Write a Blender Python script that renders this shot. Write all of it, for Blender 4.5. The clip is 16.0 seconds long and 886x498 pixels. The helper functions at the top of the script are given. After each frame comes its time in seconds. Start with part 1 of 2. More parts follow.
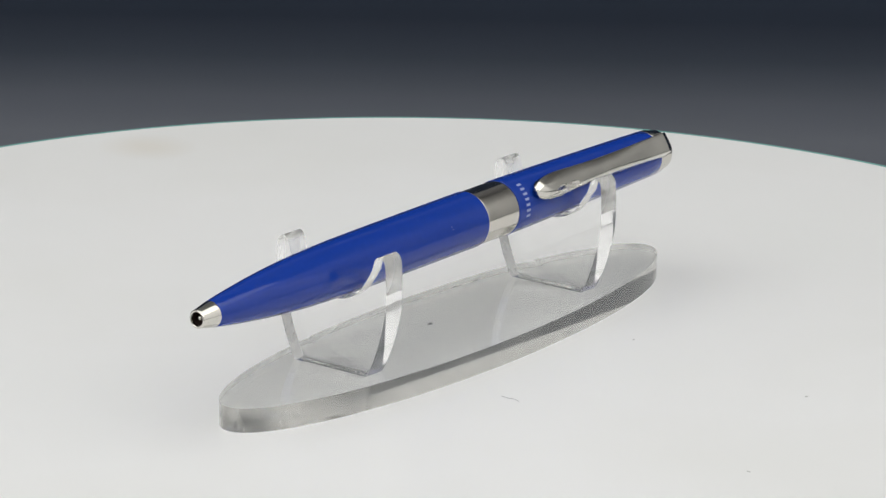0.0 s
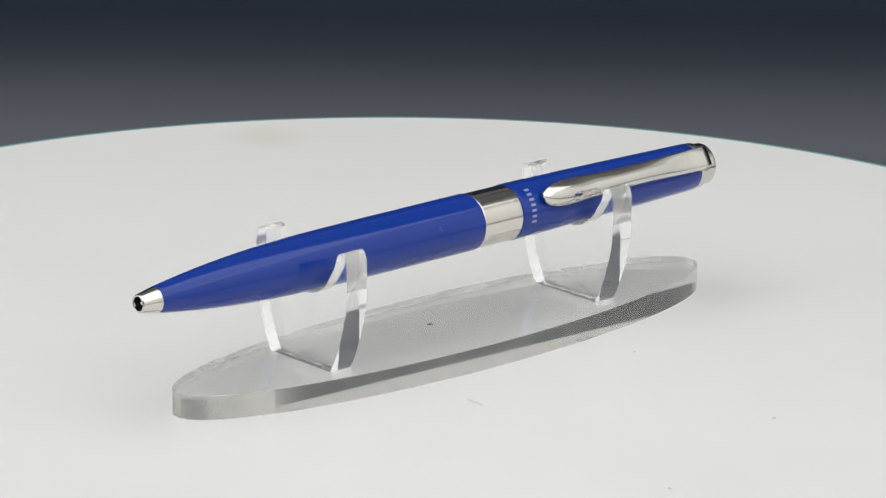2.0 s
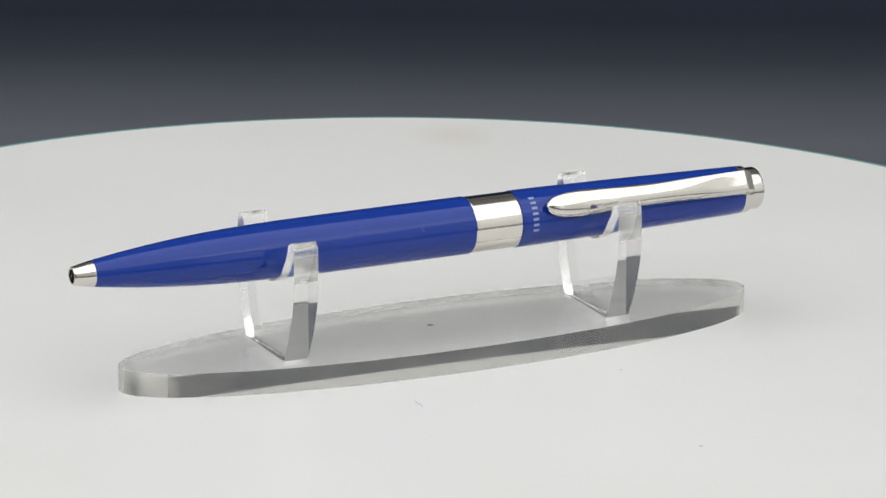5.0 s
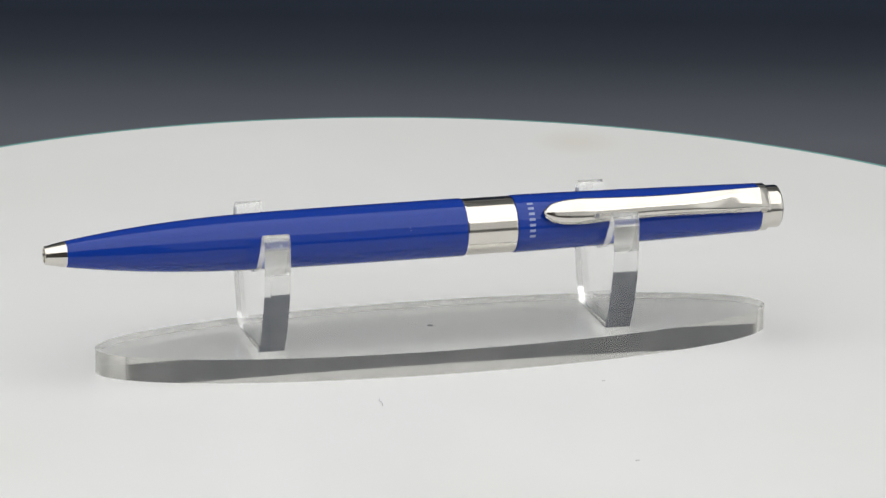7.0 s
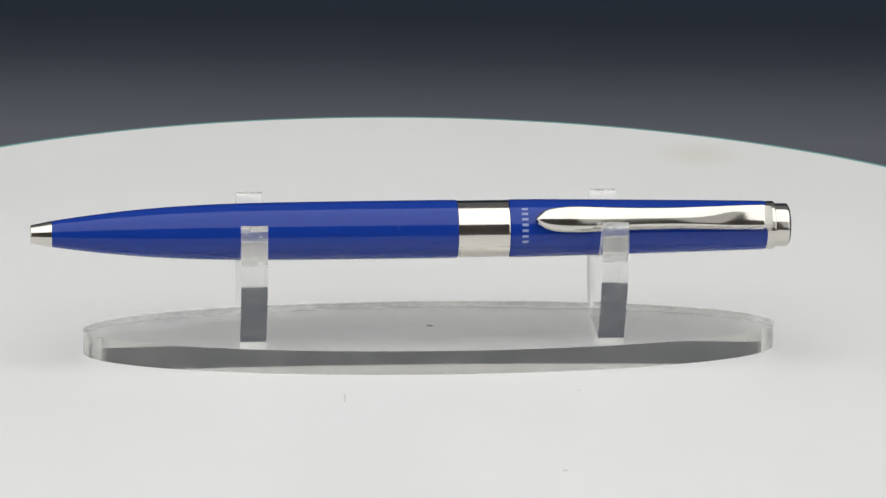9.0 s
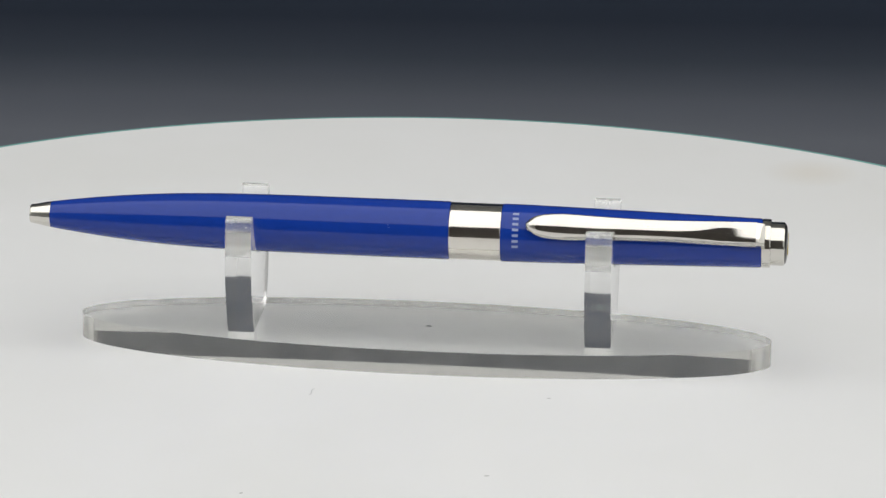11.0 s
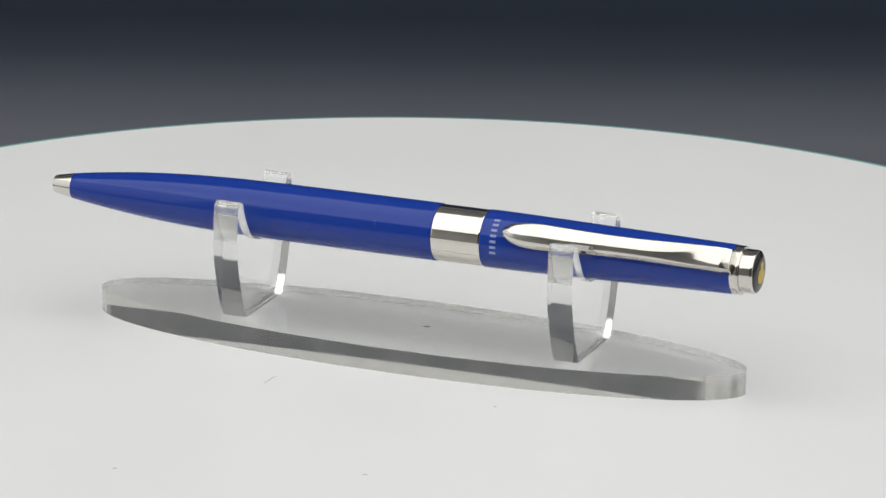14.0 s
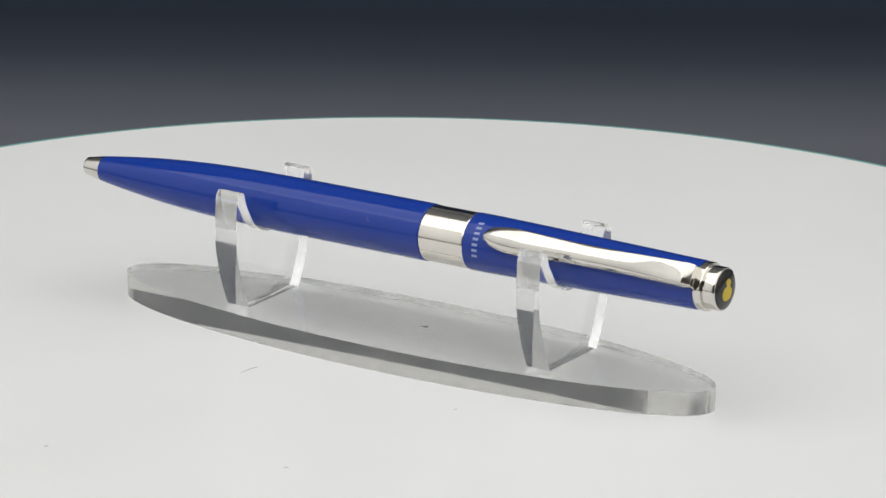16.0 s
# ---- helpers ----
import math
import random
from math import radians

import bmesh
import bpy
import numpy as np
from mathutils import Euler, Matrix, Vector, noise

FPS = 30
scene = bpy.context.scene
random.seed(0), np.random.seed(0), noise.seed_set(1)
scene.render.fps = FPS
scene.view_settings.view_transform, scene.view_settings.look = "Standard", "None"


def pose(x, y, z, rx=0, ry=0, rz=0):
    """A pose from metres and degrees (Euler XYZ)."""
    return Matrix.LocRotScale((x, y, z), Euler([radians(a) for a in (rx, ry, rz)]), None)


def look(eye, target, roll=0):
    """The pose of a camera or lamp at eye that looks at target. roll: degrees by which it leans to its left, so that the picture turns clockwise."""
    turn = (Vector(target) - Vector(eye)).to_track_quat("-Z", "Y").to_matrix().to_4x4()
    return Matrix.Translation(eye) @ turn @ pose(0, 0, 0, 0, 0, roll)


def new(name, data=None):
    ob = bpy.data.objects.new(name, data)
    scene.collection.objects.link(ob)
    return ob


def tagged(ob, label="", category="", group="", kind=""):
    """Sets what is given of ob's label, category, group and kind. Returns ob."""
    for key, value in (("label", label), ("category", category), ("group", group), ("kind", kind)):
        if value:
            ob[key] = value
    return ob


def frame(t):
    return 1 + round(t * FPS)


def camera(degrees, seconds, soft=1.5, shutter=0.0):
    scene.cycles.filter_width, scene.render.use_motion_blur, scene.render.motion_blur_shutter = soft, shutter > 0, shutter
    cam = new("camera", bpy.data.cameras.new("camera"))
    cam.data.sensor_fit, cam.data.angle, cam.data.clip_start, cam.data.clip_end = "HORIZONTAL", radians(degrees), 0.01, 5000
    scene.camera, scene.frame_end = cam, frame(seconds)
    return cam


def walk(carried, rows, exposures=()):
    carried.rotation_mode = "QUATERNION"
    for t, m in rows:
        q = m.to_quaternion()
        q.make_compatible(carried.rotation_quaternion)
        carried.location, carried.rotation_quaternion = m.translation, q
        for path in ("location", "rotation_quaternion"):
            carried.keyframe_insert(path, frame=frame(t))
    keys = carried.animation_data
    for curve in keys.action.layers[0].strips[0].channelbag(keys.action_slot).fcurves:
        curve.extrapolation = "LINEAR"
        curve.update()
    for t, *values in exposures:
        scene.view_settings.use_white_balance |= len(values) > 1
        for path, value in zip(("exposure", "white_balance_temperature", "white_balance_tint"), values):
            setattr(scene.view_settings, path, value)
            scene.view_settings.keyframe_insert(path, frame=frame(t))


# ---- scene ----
# A pen on a clear stand turns on a round white turntable before a fixed camera.
FOV, DIST, HIGH = 9.948, 0.8813, 0.2861
PITCH, YAW, ROLL = 0.2957, 0.0039, 0.0156
TURN0, RATE = 0.9210, -0.09304          # the table's turn: radians at the start, radians a second
DISC_R = 0.1541
STAND = (0.0009, -0.0048)            # the stand's middle on the table
BASE_A, BASE_B, BASE_H, BASE_Y = 0.0626, 0.0147, 0.0046, -0.0003
PEN_TIP = (-0.0716, -0.0010, 0.0228)  # in the stand's space
PEN_END = (0.0653, -0.0005, 0.0231)

cam = camera(FOV, 16.0, soft=1.4)
eye = Vector((0, -DIST, HIGH))
ahead = Vector((math.sin(YAW) * math.cos(PITCH), math.cos(YAW) * math.cos(PITCH), -math.sin(PITCH)))
still = look(eye, eye + ahead, math.degrees(ROLL))
walk(cam, [(0.0, still), (16.0, still)], exposures=[(0.0, -0.02), (1.0, -0.01), (3.0, 0.01), (4.2, -0.03), (9.0, -0.04), (12.5, -0.08), (14.0, -0.05), (16.0, -0.03)])

# light passes many times inside the clear stand
scene.cycles.max_bounces, scene.cycles.glossy_bounces, scene.cycles.transmission_bounces, scene.cycles.diffuse_bounces = 24, 16, 20, 6
scene.cycles.caustics_reflective, scene.cycles.caustics_refractive = True, True

# ---- light: a white tent with diffusing panels above and beside the table ----
world = bpy.data.worlds.new("room_air")
scene.world = world
world.use_nodes = True
world.node_tree.nodes["Background"].inputs[0].default_value = (0.50, 0.52, 0.56, 1)
world.node_tree.nodes["Background"].inputs[1].default_value = 0.05


def area(name, at, target, sx, sy, power, colour):
    data = bpy.data.lights.new(name, "AREA")
    data.shape, data.size, data.size_y, data.energy, data.color = "RECTANGLE", sx, sy, power, colour
    ob = new(name, data)
    ob.matrix_world = look(at, target)
    return ob


area("top_panel_lamp", (0.0, -0.265, 0.70), (0.0, -0.06, 0.0), 1.76, 1.10, 9.5, (1.0, 1.0, 0.98))
area("side_panel_lamp", (-0.885, -0.03, 0.43), (0, -0.03, 0.43), 1.32, 0.96, 1.7, (1.0, 1.0, 0.98))
area("front_panel_lamp", (0.58, -0.95, 0.37), (0, 0, 0.05), 0.60, 0.66, 0.62, (1.0, 1.0, 0.98))
area("side_panel_lamp", (0.885, -0.48, 0.43), (0, -0.48, 0.43), 1.18, 0.96, 1.45, (1.0, 1.0, 0.98))


# ---- materials ----
def material(name):
    m = bpy.data.materials.new(name)
    m.use_nodes = True
    t = m.node_tree
    return m, t, t.nodes["Principled BSDF"]


def node(t, kind, **values):
    n = t.nodes.new(kind)
    for key, value in values.items():
        n.inputs[key.replace("_", " ")].default_value = value
    return n


def noisy(t, scale, detail=4.0, coords="Object", stretch=None):
    tc = t.nodes.new("ShaderNodeTexCoord")
    n = node(t, "ShaderNodeTexNoise", Scale=scale, Detail=detail)
    if stretch:
        mp = node(t, "ShaderNodeMapping")
        mp.inputs["Scale"].default_value = stretch
        t.links.new(tc.outputs[coords], mp.inputs["Vector"])
        t.links.new(mp.outputs["Vector"], n.inputs["Vector"])
    else:
        t.links.new(tc.outputs[coords], n.inputs["Vector"])
    return n


def ramp(t, src, stops):
    r = t.nodes.new("ShaderNodeValToRGB")
    e = r.color_ramp.elements
    while len(e) < len(stops):
        e.new(0.5)
    for el, (p, c) in zip(e, stops):
        el.position, el.color = p, (*c, 1)
    t.links.new(src, r.inputs["Fac"])
    return r


def bumped(t, b, src, strength, distance):
    n = node(t, "ShaderNodeBump", Strength=strength, Distance=distance)
    t.links.new(src, n.inputs["Height"])
    t.links.new(n.outputs["Normal"], b.inputs["Normal"])


def mat_simple(name, base, rough, metal=0.0, scale=400.0, vary=0.06, bump=0.0, dist=0.00002, stretch=None, rvary=0.05):
    m, t, b = material(name)
    b.inputs["Metallic"].default_value = metal
    n = noisy(t, scale, stretch=stretch)
    r = ramp(t, n.outputs["Fac"], [(0.3, tuple(c * (1 - vary) for c in base)), (0.7, tuple(min(1, c * (1 + vary)) for c in base))])
    t.links.new(r.outputs["Color"], b.inputs["Base Color"])
    q = ramp(t, n.outputs["Fac"], [(0.3, (max(0, rough - rvary),) * 3), (0.7, (rough + rvary,) * 3)])
    t.links.new(q.outputs["Color"], b.inputs["Roughness"])
    if bump:
        bumped(t, b, n.outputs["Fac"], bump, dist)
    return m


def mat_disc():
    m, t, b = material("white_disc_paint")
    big, small = noisy(t, 14.0, 3.0), noisy(t, 900.0, 2.0)
    r = ramp(t, big.outputs["Fac"], [(0.30, (0.775, 0.775, 0.765)), (0.55, (0.80, 0.80, 0.80)), (0.80, (0.785, 0.79, 0.785))])
    # a faint tea-coloured smudge near the rim
    tc = t.nodes.new("ShaderNodeTexCoord")
    mp = node(t, "ShaderNodeMapping")
    mp.vector_type = "TEXTURE"
    mp.inputs["Location"].default_value = (0.0665, 0.1225, 0)
    mp.inputs["Scale"].default_value = (0.010, 0.011, 0.05)
    t.links.new(tc.outputs["Object"], mp.inputs["Vector"])
    ln = t.nodes.new("ShaderNodeVectorMath")
    ln.operation = "LENGTH"
    t.links.new(mp.outputs["Vector"], ln.inputs[0])
    rs = ramp(t, ln.outputs["Value"], [(0.2, (0.35, 0.35, 0.35)), (1.0, (0, 0, 0))])
    mix = node(t, "ShaderNodeMix")
    mix.data_type = "RGBA"
    mix.inputs["B"].default_value = (0.66, 0.60, 0.50, 1)
    t.links.new(rs.outputs["Color"], mix.inputs["Factor"])
    t.links.new(r.outputs["Color"], mix.inputs["A"])
    t.links.new(mix.outputs["Result"], b.inputs["Base Color"])
    b.inputs["Roughness"].default_value = 0.38
    b.inputs["Specular IOR Level"].default_value = 0.35
    bumped(t, b, small.outputs["Fac"], 0.05, 0.00005)
    return m


def mat_acrylic(name, colour, rough=0.015, clear=1.0, grain=260.0, relief=0.012):
    """Clear plastic; clear below 1 leaves a fine frosting of scattering scratches."""
    m, t, b = material(name)
    b.inputs["Base Color"].default_value = (*colour, 1)
    b.inputs["IOR"].default_value = 1.49
    n = noisy(t, grain, 3.0)
    c = ramp(t, n.outputs["Fac"], [(0.35, (min(1, clear + 0.04),) * 3), (0.75, (clear - 0.02,) * 3)])
    t.links.new(c.outputs["Color"], b.inputs["Transmission Weight"])
    b.inputs["Roughness"].default_value = 0.0
    if rough:
        q = ramp(t, n.outputs["Fac"], [(0.35, (rough * 0.6,) * 3), (0.75, (rough * 1.6,) * 3)])
        t.links.new(q.outputs["Color"], b.inputs["Roughness"])
    bumped(t, b, n.outputs["Fac"], relief, 0.00008)
    return m


def mat_lacquer():
    m, t, b = material("blue_lacquer")
    n = noisy(t, 700.0, 3.0)
    r = ramp(t, n.outputs["Fac"], [(0.3, (0.006, 0.036, 0.275)), (0.7, (0.007, 0.039, 0.300))])
    t.links.new(r.outputs["Color"], b.inputs["Base Color"])
    b.inputs["Roughness"].default_value = 0.06
    b.inputs["Coat Weight"].default_value = 0.05
    b.inputs["Specular IOR Level"].default_value = 0.35
    b.inputs["Coat Roughness"].default_value = 0.04
    w = noisy(t, 120.0, 2.0, stretch=(0.25, 1, 1))
    bumped(t, b, w.outputs["Fac"], 0.04, 0.0001)
    return m


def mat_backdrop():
    # sheet whose base colour runs from grey at its foot to navy
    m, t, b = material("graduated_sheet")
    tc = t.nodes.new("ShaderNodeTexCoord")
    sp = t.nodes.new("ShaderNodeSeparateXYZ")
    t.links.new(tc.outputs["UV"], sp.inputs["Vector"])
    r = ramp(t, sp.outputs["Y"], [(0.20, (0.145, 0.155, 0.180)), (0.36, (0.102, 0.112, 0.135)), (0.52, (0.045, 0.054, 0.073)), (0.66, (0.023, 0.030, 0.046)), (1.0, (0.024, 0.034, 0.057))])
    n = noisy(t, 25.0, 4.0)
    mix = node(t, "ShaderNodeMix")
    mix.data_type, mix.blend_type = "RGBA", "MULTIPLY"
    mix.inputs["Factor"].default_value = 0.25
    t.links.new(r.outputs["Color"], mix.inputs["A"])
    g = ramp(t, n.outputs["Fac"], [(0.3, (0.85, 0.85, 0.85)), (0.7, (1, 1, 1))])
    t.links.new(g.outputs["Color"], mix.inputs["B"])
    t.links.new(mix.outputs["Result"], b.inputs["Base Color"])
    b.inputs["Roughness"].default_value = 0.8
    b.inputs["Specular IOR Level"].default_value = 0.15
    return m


M_DISC = mat_disc()
M_EDGE = mat_simple("green_glass_edge", (0.22, 0.46, 0.43), 0.15, scale=60)
M_CLEAR = mat_acrylic("clear_acrylic", (0.998, 0.998, 0.997), 0.0, 0.99)
M_CUT = mat_acrylic("cut_acrylic_edge", (0.99, 0.99, 0.985), 0.05, 0.93)
M_SMOKE = mat_acrylic("greyish_acrylic", (0.69, 0.695, 0.68), 0.0, 1.0)
M_SAWN = mat_acrylic("sawn_acrylic_edge", (0.72, 0.715, 0.68), 0.10, 0.90)
M_NOTCH = mat_acrylic("frosted_acrylic_notch", (0.97, 0.97, 0.965), 0.22, 0.80)
M_UNDER = mat_acrylic("scuffed_acrylic_underside", (1.0, 0.995, 0.98), 0.0, 0.99)
M_BLUE = mat_lacquer()
M_STEEL = mat_simple("polished_steel", (0.69, 0.66, 0.61), 0.11, 1.0, scale=500, bump=0.004, vary=0.03, rvary=0.03)
M_CHROME = mat_simple("bright_chrome", (0.65, 0.63, 0.585), 0.10, 1.0, scale=200, bump=0.02, rvary=0.035)
M_BLACK = mat_simple("black_enamel", (0.012, 0.010, 0.010), 0.2, scale=500)
M_GOLD = mat_simple("gold_print", (0.55, 0.40, 0.02), 0.35, 0.3, scale=500)
M_PRINT = mat_simple("silver_print", (0.27, 0.32, 0.52), 0.45, 0.0, scale=900)
M_NICK = mat_simple("bruised_lacquer", (0.06, 0.10, 0.34), 0.3)
M_DARK = mat_simple("dark_bore", (0.045, 0.028, 0.024), 0.4, 0.3)
M_SPECK = mat_simple("grey_speck", (0.12, 0.12, 0.125), 0.8)
M_DUST = mat_simple("pale_dust", (0.55, 0.55, 0.54), 0.9)
M_HAIR = mat_simple("pale_lint", (0.43, 0.43, 0.44), 0.8)
M_TABLE = mat_simple("dark_table", (0.05, 0.05, 0.055), 0.6, scale=12, vary=0.2)
M_WALL = mat_simple("grey_wall_paint", (0.50, 0.50, 0.51), 0.85, scale=6, vary=0.08)
M_DIM = mat_simple("brown_curtain", (0.26, 0.235, 0.215), 0.9, scale=6, vary=0.15)
M_WHITE = mat_simple("white_wall_paint", (0.80, 0.80, 0.79), 0.9, scale=6, vary=0.03)
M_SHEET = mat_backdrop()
M_PLINTH = mat_simple("dark_plastic", (0.03, 0.03, 0.03), 0.45)


# ---- mesh helpers ----
def mesh_of(name, bm, mat, smooth=None):
    bmesh.ops.recalc_face_normals(bm, faces=bm.faces)
    me = bpy.data.meshes.new(name)
    bm.to_mesh(me)
    bm.free()
    me.materials.append(mat)
    if smooth is not None:
        for p in me.polygons:
            p.use_smooth = True
        me.set_sharp_from_angle(angle=radians(smooth))
    return me


def part(name, bm, mat, parent, label="", smooth=35, m=None):
    ob = new(name, mesh_of(name, bm, mat, smooth))
    ob.parent = parent
    if m is not None:
        ob.matrix_basis = m
    return tagged(ob, label) if label else ob


def empty(name):
    ob = new(name)
    ob.empty_display_size = 0.01
    return ob


def lathe(profile, steps=96, axis="x"):
    """A turned solid: profile of (along, radius); ends with radius 0 close to a point."""
    bm = bmesh.new()
    rings = []
    for a, r in profile:
        if r <= 1e-7:
            rings.append([bm.verts.new((a, 0, 0) if axis == "x" else (0, 0, a))])
            continue
        ring = []
        for i in range(steps):
            u = 2 * math.pi * i / steps
            c, s = r * math.cos(u), r * math.sin(u)
            ring.append(bm.verts.new((a, c, s) if axis == "x" else (c, s, a)))
        rings.append(ring)
    for p, q in zip(rings, rings[1:]):
        for i in range(steps):
            j = (i + 1) % steps
            if len(p) == 1 and len(q) == 1:
                continue
            if len(p) == 1:
                bm.faces.new((p[0], q[i], q[j]))
            elif len(q) == 1:
                bm.faces.new((p[i], q[0], p[j]))
            else:
                bm.faces.new((p[i], q[i], q[j], p[j]))
    return bm


def prism(outline, lo, hi, bevel=0.0, axis="z", segments=2):
    """An outline pulled from lo to hi along an axis, with its rims bevelled."""
    bm = bmesh.new()
    put = {"z": lambda u, v, w: (u, v, w), "x": lambda u, v, w: (w, u, v)}[axis]
    a = [bm.verts.new(put(u, v, lo)) for u, v in outline]
    b = [bm.verts.new(put(u, v, hi)) for u, v in outline]
    n = len(outline)
    caps = [bm.faces.new(a), bm.faces.new(b)]
    for i in range(n):
        j = (i + 1) % n
        bm.faces.new((a[i], a[j], b[j], b[i]))
    if bevel:
        rim = {e for f in caps for e in f.edges}
        bmesh.ops.bevel(bm, geom=list(rim), offset=bevel, segments=segments, profile=0.5, affect="EDGES")
    return bm


def catmull(points, per=8, closed=False):
    out, n = [], len(points)
    for i in range(n if closed else n - 1):
        if closed:
            p = [points[(i + k) % n] for k in (-1, 0, 1, 2)]
        else:
            p = [points[max(0, min(n - 1, i + k))] for k in (-1, 0, 1, 2)]
        for s in range(per):
            t = s / per
            out.append(tuple(0.5 * (2 * b + (c - a) * t + (2 * a - 5 * b + 4 * c - d) * t * t + (3 * b - a - 3 * c + d) * t ** 3)
                             for a, b, c, d in zip(*p)))
    if not closed:
        out.append(tuple(points[-1]))
    return out


# ---- the place: table, backdrop sheet, room ----
TABLE_Z = -0.10


def build_setting():
    bm = bmesh.new()
    bmesh.ops.create_cube(bm, size=1, matrix=Matrix.LocRotScale((0, 0, TABLE_Z - 0.02), None, (1.6, 1.5, 0.036)))
    bmesh.ops.bevel(bm, geom=bm.edges[:], offset=0.004, segments=2, affect="EDGES")
    table = empty("table")
    table.location = (0, 0, TABLE_Z - 0.04)
    part("tabletop", bm, M_TABLE, table, m=pose(0, 0, -TABLE_Z + 0.04))
    for x in (-0.72, 0.72):
        for y in (-0.67, 0.67):
            part("leg", prism([(x - 0.03, y - 0.03), (x + 0.03, y - 0.03), (x + 0.03, y + 0.03), (x - 0.03, y + 0.03)], -0.67, 0.0005, 0.004), M_TABLE, table)
    tagged(table, "dark table under the turntable", "table")
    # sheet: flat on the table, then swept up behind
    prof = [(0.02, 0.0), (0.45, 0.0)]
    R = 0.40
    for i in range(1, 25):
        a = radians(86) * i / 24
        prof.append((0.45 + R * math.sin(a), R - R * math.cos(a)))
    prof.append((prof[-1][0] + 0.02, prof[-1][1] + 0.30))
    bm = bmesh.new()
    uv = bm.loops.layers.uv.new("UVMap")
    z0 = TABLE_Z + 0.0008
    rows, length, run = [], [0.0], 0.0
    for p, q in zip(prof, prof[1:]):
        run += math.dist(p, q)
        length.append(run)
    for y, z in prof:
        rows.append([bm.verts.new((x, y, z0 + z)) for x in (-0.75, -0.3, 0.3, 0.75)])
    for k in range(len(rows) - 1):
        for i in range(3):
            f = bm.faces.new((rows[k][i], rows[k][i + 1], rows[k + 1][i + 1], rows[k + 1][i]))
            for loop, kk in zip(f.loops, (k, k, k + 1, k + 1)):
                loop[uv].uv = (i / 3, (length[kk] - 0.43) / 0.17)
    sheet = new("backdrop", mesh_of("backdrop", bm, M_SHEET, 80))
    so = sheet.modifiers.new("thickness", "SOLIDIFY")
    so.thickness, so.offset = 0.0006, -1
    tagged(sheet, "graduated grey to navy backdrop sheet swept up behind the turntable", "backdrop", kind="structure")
    # room
    fl, ce = -0.75, 1.25
    for name, c, s, mat in (("floor", (0, -0.25, fl - 0.05), (2.0, 3.0, 0.1), M_WALL), ("ceiling", (0, -0.25, ce + 0.05), (2.0, 3.0, 0.1), M_WHITE),
                            ("wall_north", (0, 1.20, 0.25), (1.8, 0.1, 2.0), M_WALL), ("wall_south", (0, -1.70, 0.25), (1.8, 0.1, 2.0), M_DIM),
                            ("wall_east", (0.95, -0.25, 0.25), (0.1, 3.0, 2.0), M_WHITE), ("wall_west", (-0.95, -0.25, 0.25), (0.1, 3.0, 2.0), M_WHITE)):
        bm = bmesh.new()
        bmesh.ops.create_cube(bm, size=1, matrix=Matrix.LocRotScale(c, None, s))
        tagged(new(name, mesh_of(name, bm, mat)), {M_WHITE: "plain white ", M_DIM: "plain brownish "}.get(mat, "plain grey painted ") + name.split("_")[0] + " of the studio", name.split("_")[0], kind="structure")


# ---- the turntable ----
def build_turntable():
    tt = empty("turntable")
    r = DISC_R
    part("platter", lathe([(-0.0050, 0), (-0.0050, r - 0.0016), (-0.0002, r - 0.0016), (0.0, r - 0.0018), (0.0, 0)], 256, "z"), M_DISC, tt, "glossy white round platter")
    part("glass_rim", lathe([(-0.0055, r - 0.0030), (-0.0055, r - 0.0006), (-0.0049, r), (-0.0006, r), (-0.00015, r - 0.0004), (-0.00015, r - 0.00165), (-0.0052, r - 0.00165), (-0.0052, r - 0.0030)], 256, "z"),
         M_EDGE, tt, "green-tinted glass rim")
    part("plinth", lathe([(TABLE_Z + 0.0018, 0), (TABLE_Z + 0.0018, 0.098), (TABLE_Z + 0.004, 0.1), (-0.008, 0.1), (-0.0051, 0.097), (-0.0051, 0)], 96, "z"), M_PLINTH, tt, "dark drum foot")
    return tagged(tt, "round white turntable with a green glass rim", "turntable")


# ---- the stand ----
LEFT_X, RIGHT_X, THICK = -0.0324, 0.0319, 0.0047
CRADLE_Y = -0.0005


def cradle_outline(seat):
    """Goblet outline with a wide notch whose lowest point is at the height seat: (across, up)."""
    z0 = BASE_H - 0.0002
    half = [(0.0079, z0), (0.00875, 0.0060), (0.00965, 0.0080), (0.0104, 0.0100), (0.0110, 0.0120), (0.01155, 0.0140), (0.0119, 0.0155), (0.01215, 0.0175),
            (0.01225, 0.0205), (0.0121, 0.0248), (0.0117, 0.0264), (0.0107, 0.0270), (0.0098, 0.0264), (0.0091, 0.0243), (0.0082, seat + 0.0050),
            (0.0066, seat + 0.0026), (0.0046, seat + 0.0010), (0.0023, seat + 0.0002), (0.0, seat)]
    half = catmull(half, 8)
    return [(u + CRADLE_Y, v) for u, v in half + [(-u, v) for u, v in reversed(half[:-1])]]


def dress_base(ob):
    """The sawn rim and the underside take a duller finish than the flat sheet."""
    for finish in (M_SAWN, M_UNDER):
        ob.data.materials.append(finish)
    for f in ob.data.polygons:
        if abs(f.normal.z) < 0.9:
            f.material_index = 1
        elif f.normal.z < 0:
            f.material_index = 2


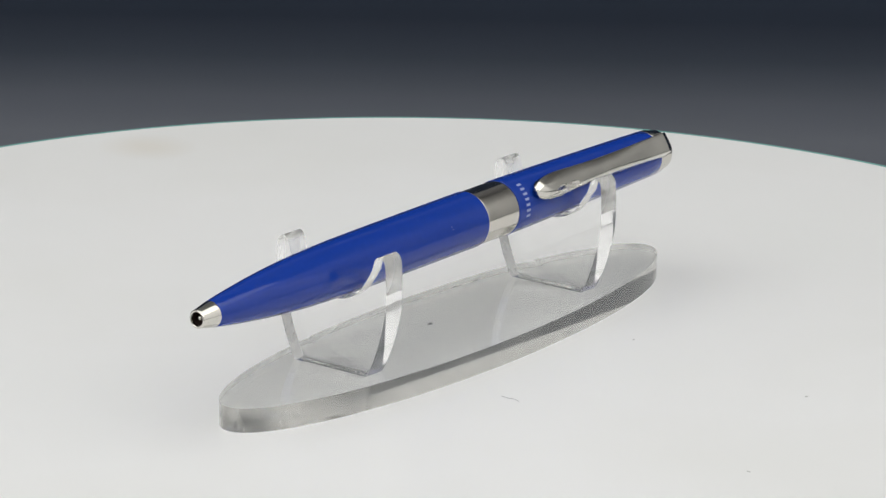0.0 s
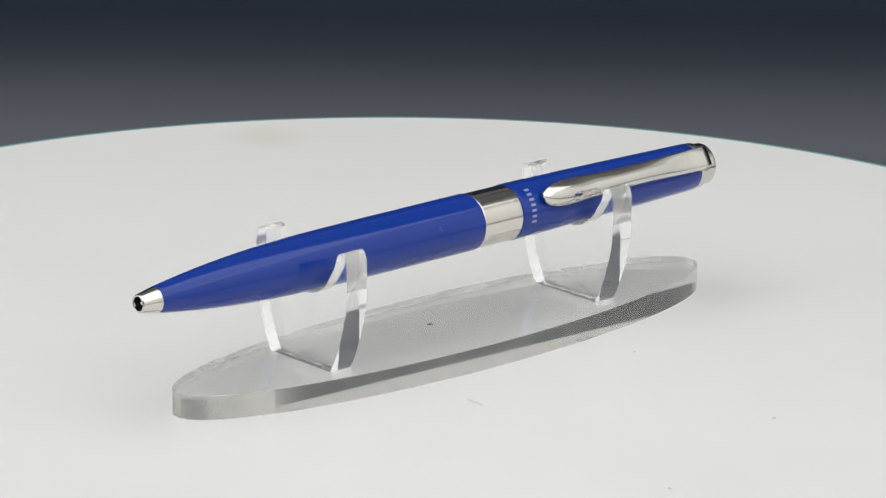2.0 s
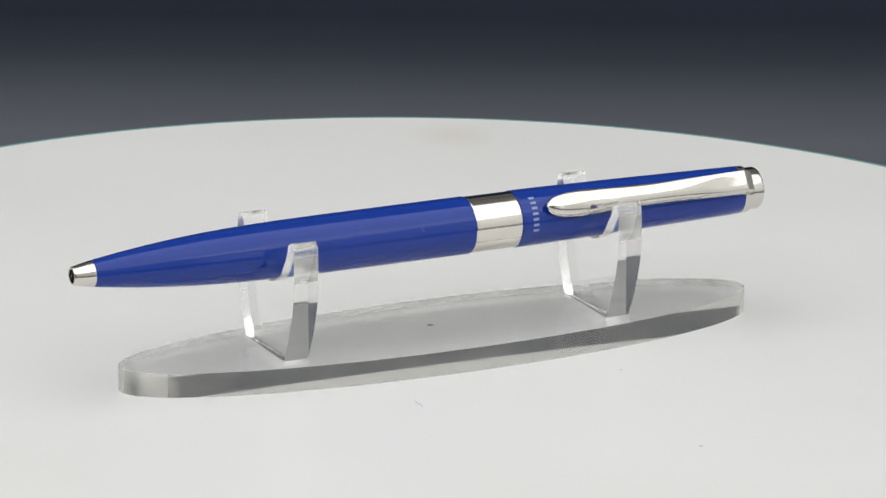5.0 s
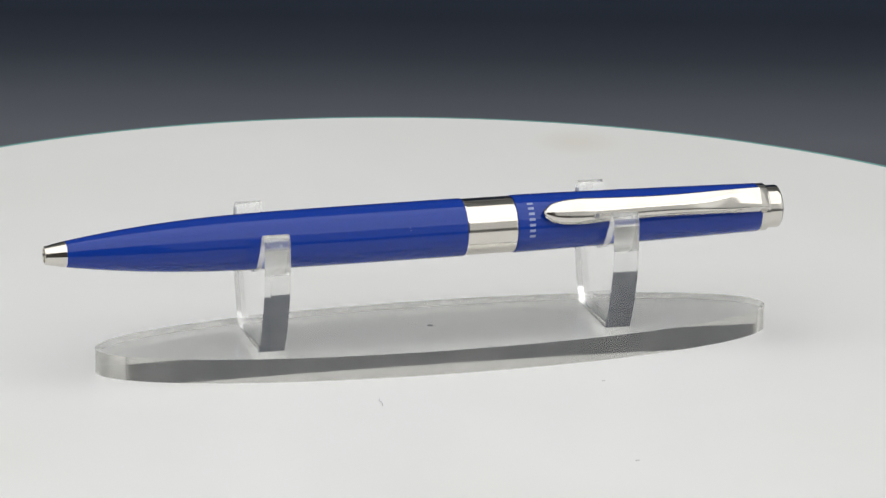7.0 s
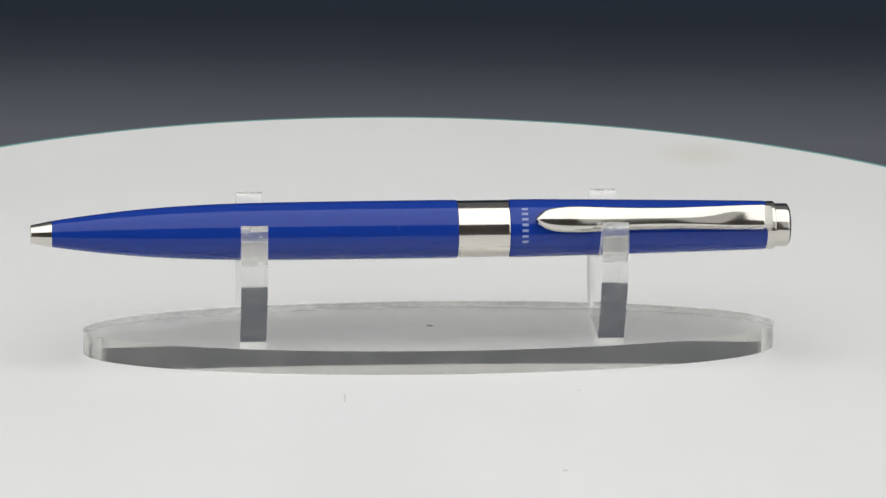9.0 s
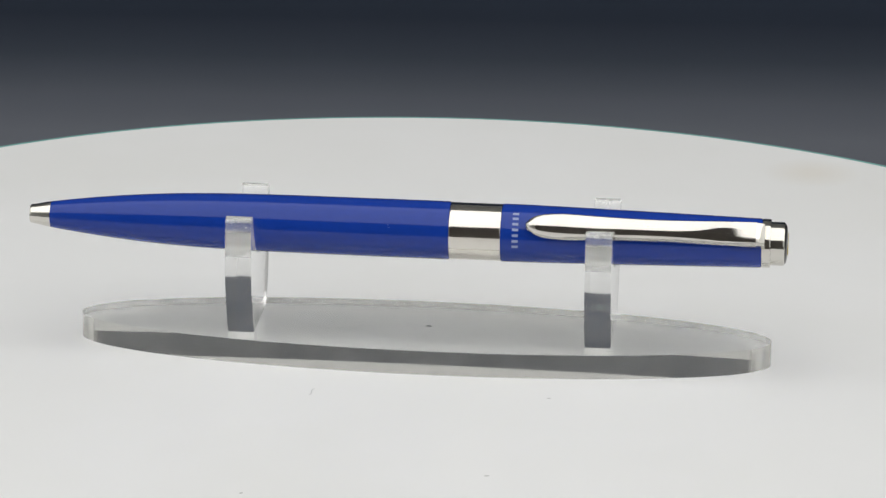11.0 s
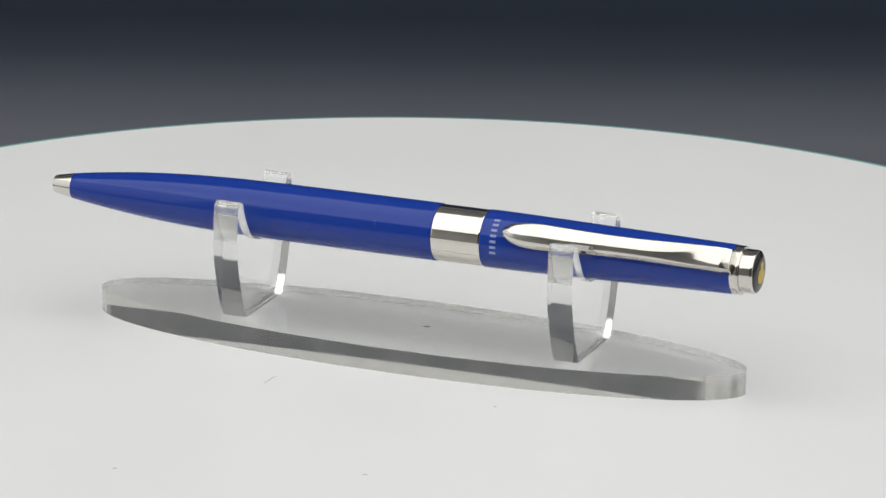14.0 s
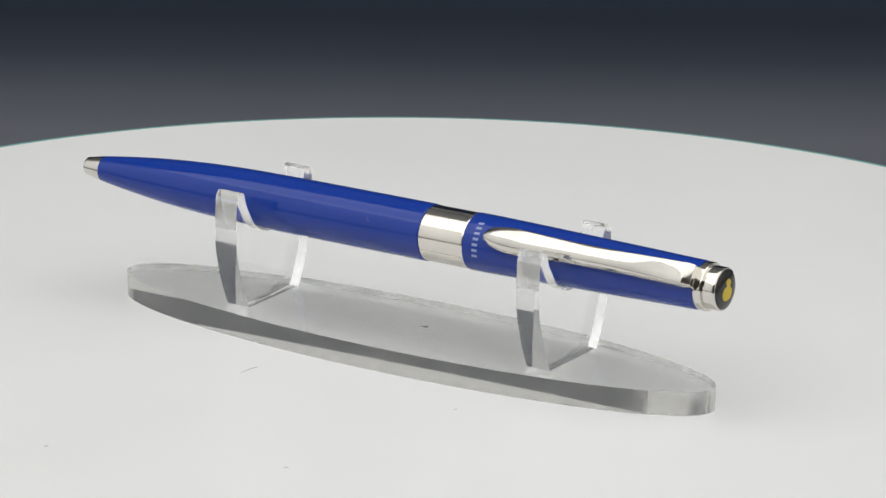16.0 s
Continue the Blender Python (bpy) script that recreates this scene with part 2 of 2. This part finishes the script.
def build_stand():
    st = empty("pen_stand")
    oval = [(BASE_A * math.cos(2 * math.pi * i / 160), BASE_Y + BASE_B * math.sin(2 * math.pi * i / 160)) for i in range(160)]
    part("base", prism(oval, 0.0002, BASE_H, 0.0005, "z"), M_SMOKE, st, "thick greyish clear oval acrylic base", smooth=30)
    dress_base(st.children[-1])
    st.children[-1].visible_shadow = False      # casts no shadow, which brightens the platter seen through it
    for x, r in ((LEFT_X, 0.00513), (RIGHT_X, 0.00490)):
        part("cradle", prism(cradle_outline(PEN_TIP[2] - r), x - THICK / 2, x + THICK / 2, 0.00035, "x", 2), M_CLEAR, st, "clear acrylic cradle with a notch", smooth=30)
        cradle = st.children[-1]
        for finish in (M_CUT, M_NOTCH):
            cradle.data.materials.append(finish)
        for f in cradle.data.polygons:
            if abs(f.normal.x) < 0.9:
                inner = abs(f.center.y - CRADLE_Y) < 0.0100 and f.center.z > PEN_TIP[2] - r - 0.0005 and f.normal.z > 0.05
                f.material_index = 2 if inner else 1
            else:
                f.material_index = 0
        # no shadow from the cradle either, to brighten the base behind it
        cradle.visible_shadow = False
    return tagged(st, "clear acrylic pen stand with an oval base on the turntable", "pen stand")


# ---- the pen, along x from its tip at 0 ----
MM, FAT = 0.001, 1.04


def mm(profile):
    return [(a * MM, r * FAT * MM) for a, r in profile]


def cap_radius(x):
    return 5.02 - 0.80 * max(0.0, (x - 88.0) / 45.0) ** 1.2


def build_clip():
    rows = [(89.9, 0.20, 6.1, 6.35), (90.2, 0.75, 5.8, 6.65), (90.8, 1.25, 5.6, 6.90), (91.8, 1.75, 5.5, 7.10), (93.6, 2.15, 5.45, 7.20), (95.6, 2.32, 5.5, 7.25), (97.6, 2.34, 5.6, 7.25),
            (101.0, 2.20, 5.8, 7.15), (105.0, 2.06, 5.95, 7.1), (110.0, 1.96, 6.05, 7.05), (115.0, 1.93, 6.05, 7.05), (120.0, 1.98, 6.0, 7.08), (125.0, 2.05, 5.95, 7.08),
            (128.0, 2.11, 5.9, 7.06), (130.0, 2.14, 5.3, 7.03), (130.9, 2.14, 4.6, 7.01)]
    leg = [(131.0, 2.14, 4.4, 6.98), (131.1, 2.14, 4.2, 6.93), (132.35, 2.13, 3.6, 6.48), (132.5, 2.11, 3.6, 6.34), (132.6, 2.05, 3.6, 5.4)]
    fine = catmull(rows, 5) + leg
    bm = bmesh.new()
    loops = []
    for x, w, lo, hi in fine:
        # domed spoon at the nose, then a ridge that flattens into two shallow hollows
        dome = 0.62 * math.exp(-((x - 95.0) / 5.5) ** 2) + 0.34 * math.exp(-((x - 110.0) / 10.0) ** 2)
        hollow = 0.10 * math.exp(-((x - 126.0) / 4.5) ** 2)
        lo = min(lo, cap_radius(x) * FAT + 0.22 + 0.55 * max(0.0, 1 - (x - 90.0) / 9.0))
        edge = hi - (0.40 if x < 120 else 0.40 - 0.016 * (x - 120)) - 0.30 * dome
        rise = hi - edge
        sec = [(-w * 0.95, lo), (-w, lo + 0.08), (-w, lo + 0.35), (-w * 0.83, edge - 0.02), (-w * 0.79, edge + 0.05), (-w * 0.75, edge + 0.06 + 0.15 * rise), (-w * 0.58, edge + 0.06 + 0.50 * rise - hollow * 0.4)]
        top = [(-w * 0.30, hi + 0.08 * dome - hollow), (0.0, hi + 0.20 * dome - hollow * 1.3), (w * 0.30, hi + 0.08 * dome - hollow)]
        far = [(w * 0.60, edge + 0.06 + 0.50 * rise - hollow * 0.4), (w * 0.86, edge + 0.06 + 0.15 * rise), (w * 0.915, edge + 0.05), (w * 0.955, edge - 0.02), (w * 0.99, lo + 0.35), (w, lo + 0.08), (w * 0.95, lo)]
        sec = sec + top + far
        twist = 0.17 * math.exp(-((x - 124.0) / 5.5) ** 2)
        sec = [(u, v + twist * (u - 0.55 * w) * max(0.0, (v - lo) / (hi - lo))) for u, v in sec]
        loops.append([bm.verts.new((x * MM, u * MM, v * MM)) for u, v in sec])
    for p, q in zip(loops, loops[1:]):
        for i in range(len(p)):
            j = (i + 1) % len(p)
            bm.faces.new((p[i], p[j], q[j], q[i]))
    bm.faces.new(loops[0])
    bm.faces.new(loops[-1])
    return bm


def wrap_bar(x0, x1, a0, a1, radius, lift=0.00003):
    """A small flat bar laid round the barrel between two angles."""
    bm = bmesh.new()
    steps = 3
    lo, hi = [], []
    for k in range(steps + 1):
        a = a0 + (a1 - a0) * k / steps
        for lst, x in ((lo, x0), (hi, x1)):
            lst.append([bm.verts.new((x, -(radius + d) * math.cos(a), (radius + d) * math.sin(a))) for d in (-0.00005, lift)])
    for k in range(steps):
        bm.faces.new((lo[k][1], hi[k][1], hi[k + 1][1], lo[k + 1][1]))
        bm.faces.new((lo[k][0], lo[k][1], lo[k + 1][1], lo[k + 1][0]))
        bm.faces.new((hi[k][0], hi[k + 1][0], hi[k + 1][1], hi[k][1]))
    bm.faces.new((lo[0][0], hi[0][0], hi[0][1], lo[0][1]))
    bm.faces.new((lo[-1][0], lo[-1][1], hi[-1][1], hi[-1][0]))
    return bm


CLIP_TILT = 31.0     # degrees by which the clip looks up from the horizontal


def build_pen():
    pen = empty("ballpoint_pen")
    nose = part("nose_cone", lathe(mm([(0.2, 1.18), (-0.24, 1.22), (-0.3, 1.30), (-0.3, 1.46), (-0.18, 1.57), (0.0, 1.61), (3.1, 2.20), (3.4, 2.24), (3.55, 2.25), (3.6, 2.1)])), M_CHROME, pen, "bright chrome nose cone")
    part("bore", lathe(mm([(0.0, 1.21), (1.6, 1.10), (1.6, 0.0)])), M_DARK, nose, "dark open bore", 60)
    part("refill_point", lathe(mm([(1.59, 0.75), (1.1, 0.62), (0.6, 0.40), (0.35, 0.20), (0.3, 0.0)])), M_CHROME, nose, "", 60)
    part("barrel", lathe(mm(catmull([(3.62, 2.15), (3.75, 2.30), (8, 2.88), (13, 3.47), (18, 3.96), (24, 4.40), (30, 4.70), (37, 4.90), (46, 5.0), (60, 5.04), (74, 5.05), (75.8, 5.05)], 4)
                            + [(76.0, 5.0), (76.05, 4.7)]), 128), M_BLUE, pen, "glossy royal blue lacquered barrel", 40)
    part("centre_ring", lathe(mm([(76.0, 4.5), (76.06, 4.86), (76.2, 4.92), (76.35, 4.92), (85.05, 4.92), (85.2, 4.92), (85.35, 4.86), (85.4, 4.5)]), 128), M_STEEL, pen, "polished steel centre ring", 40)
    part("cap", lathe(mm([(85.36, 4.6), (85.4, 4.98)] + [(x, cap_radius(x)) for x in (85.5, 85.7, 86.5, 90, 95, 100, 105, 110, 115, 120, 125, 129, 131.6)] + [(131.9, cap_radius(131.9) - 0.08), (131.95, 3.8)]), 128),
         M_BLUE, pen, "glossy royal blue lacquered cap", 40)
    part("collar", lathe(mm([(131.9, 3.6), (131.95, 4.12), (132.1, 4.20), (132.25, 4.20), (133.2, 4.185), (133.35, 4.18), (133.5, 4.10), (133.55, 3.3)])), M_CHROME, pen, "bright chrome collar")
    button = part("push_button", lathe(mm([(133.3, 3.3), (133.4, 3.60), (133.5, 3.74), (133.65, 3.75), (135.5, 3.75), (135.75, 3.74), (135.95, 3.66), (136.05, 3.5), (136.05, 3.2)])), M_CHROME, pen, "bright chrome push button")
    part("end_disc", lathe(mm(catmull([(135.95, 3.46), (136.12, 3.42), (136.32, 3.0), (136.48, 2.2), (136.55, 1.2), (136.56, 0.0)], 4)), 64), M_BLACK, button, "domed black enamel disc", 60)
    blob = catmull([(-2.0, -0.6), (-1.5, -1.9), (0.1, -2.2), (1.4, -1.6), (1.7, -0.3), (1.0, 0.6), (1.3, 1.6), (0.4, 2.25), (-0.6, 1.8), (-0.3, 0.8), (-1.2, 0.5)], 4, True)
    part("emblem", prism([(u * 0.86 * MM, v * 0.86 * MM) for u, v in blob], 136.38 * MM, 136.58 * MM, 0, "x"), M_GOLD, button, "gold emblem")
    clip = part("clip", build_clip(), M_CHROME, pen, "bright chrome clip with a rounded nose", 28, Matrix.Rotation(radians(90 - CLIP_TILT), 4, "X"))
    # a dark block gives the shade inside a slot; no recess is cut
    bm = bmesh.new()
    bmesh.ops.create_cube(bm, size=1, matrix=Matrix.LocRotScale((105.6 * MM, -1.80 * MM, 6.1 * MM), None, (0.9 * MM, 0.30 * MM, 0.5 * MM)))
    part("slot", bm, M_DARK, clip, "small dark block standing for a shaded slot in the clip's side", None)
    # two tiny pale nicks in the lacquer
    for x, a in ((0.0650, 22), (0.0652, 17)):
        part("nick", wrap_bar(x, x + 0.00035, radians(a), radians(a + 1.4), 5.043 * FAT * MM, 0.00002), M_NICK, pen, "tiny pale nick in the lacquer")
    # seven small printed bars round the cap
    first, last = radians(60), radians(-20)
    for k in range(7):
        a = first + (last - first) * k / 7
        b = first + (last - first) * (k + 0.46) / 7
        part("printed_bar", wrap_bar(0.08745, 0.08855, a, b, cap_radius(89) * FAT * MM), M_PRINT, pen)
    return tagged(pen, "royal blue ballpoint pen with chrome trim in the acrylic stand", "pen")


# ---- specks on the platter ----
def build_lint(points, radius, mat):
    cu = catmull([(x, y, z) for x, y, z in points], 6)
    bm = bmesh.new()
    rings = []
    for i, p in enumerate(cu):
        q = Vector(cu[min(i + 1, len(cu) - 1)]) - Vector(cu[max(i - 1, 0)])
        side = q.cross(Vector((0, 0, 1))).normalized() * radius
        up = Vector((0, 0, radius))
        c = Vector(p)
        rings.append([bm.verts.new(c + v) for v in (side, up, -side, -up)])
    for p, q in zip(rings, rings[1:]):
        for i in range(4):
            bm.faces.new((p[i], p[(i + 1) % 4], q[(i + 1) % 4], q[i]))
    bm.faces.new(rings[0])
    bm.faces.new(rings[-1])
    return mesh_of("lint", bm, mat, 60)


def build_specks():
    made = []
    ob = new("lint_fibre", build_lint([(-0.0002, -0.0022, 0.0001), (0.0001, -0.0008, 0.0002), (-0.0001, 0.0004, 0.00015), (0.0003, 0.0020, 0.0001)], 0.00005, M_HAIR))
    made.append((tagged(ob, "tiny pale lint fibre lying on the white platter", "lint"), pose(-0.0163, -0.0318, 0)))
    bm = bmesh.new()
    bmesh.ops.create_icosphere(bm, subdivisions=2, radius=1, matrix=Matrix.Diagonal((0.00065, 0.0005, 0.00008, 1)))
    for v in bm.verts:
        v.co += noise.noise_vector(v.co * 3000) * 0.00010 * Vector((1, 1, 0.2))
        v.co.z = max(v.co.z, 0)
    ob = new("dust_speck", mesh_of("dust_speck", bm, M_SPECK, 60))
    made.append((tagged(ob, "small dark speck on the white platter beneath the clear base", "speck"), pose(0.0011, -0.0008, 0)))
    for x, y, size, turn in ((0.0255, -0.0290, 0.45, 20), (-0.0212, -0.0857, 0.6, 70), (0.0185, -0.0713, 0.6, 10)):
        bm = bmesh.new()
        bmesh.ops.create_icosphere(bm, subdivisions=2, radius=1, matrix=Matrix.Diagonal((0.0008 * size, 0.0005 * size, 0.00006, 1)))
        for v in bm.verts:
            v.co.z = max(v.co.z, 0)
        ob = new("dust_speck", mesh_of("dust_speck", bm, M_DUST, 60))
        made.append((tagged(ob, "faint pale dust speck lying on the white platter", "speck", "dust on the platter"), pose(x, y, 0, 0, 0, turn)))
    return made


build_setting()
turntable = build_turntable()
stand = build_stand()
pen = build_pen()
specks = build_specks()


def motions():
    """Everything on the platter turns with it about the upright axis."""
    lie = Vector(PEN_END) - Vector(PEN_TIP)
    turn = lie.to_track_quat("X", "Z").to_matrix().to_4x4()
    at_stand = pose(STAND[0], STAND[1], 0)
    at_pen = at_stand @ Matrix.Translation(PEN_TIP) @ turn
    for ob, m in [(turntable, pose(0, 0, 0)), (stand, at_stand), (pen, at_pen)] + specks:
        walk(ob, [(k * 0.5, Matrix.Rotation(TURN0 + RATE * k * 0.5, 4, "Z") @ m) for k in range(33)])


motions()
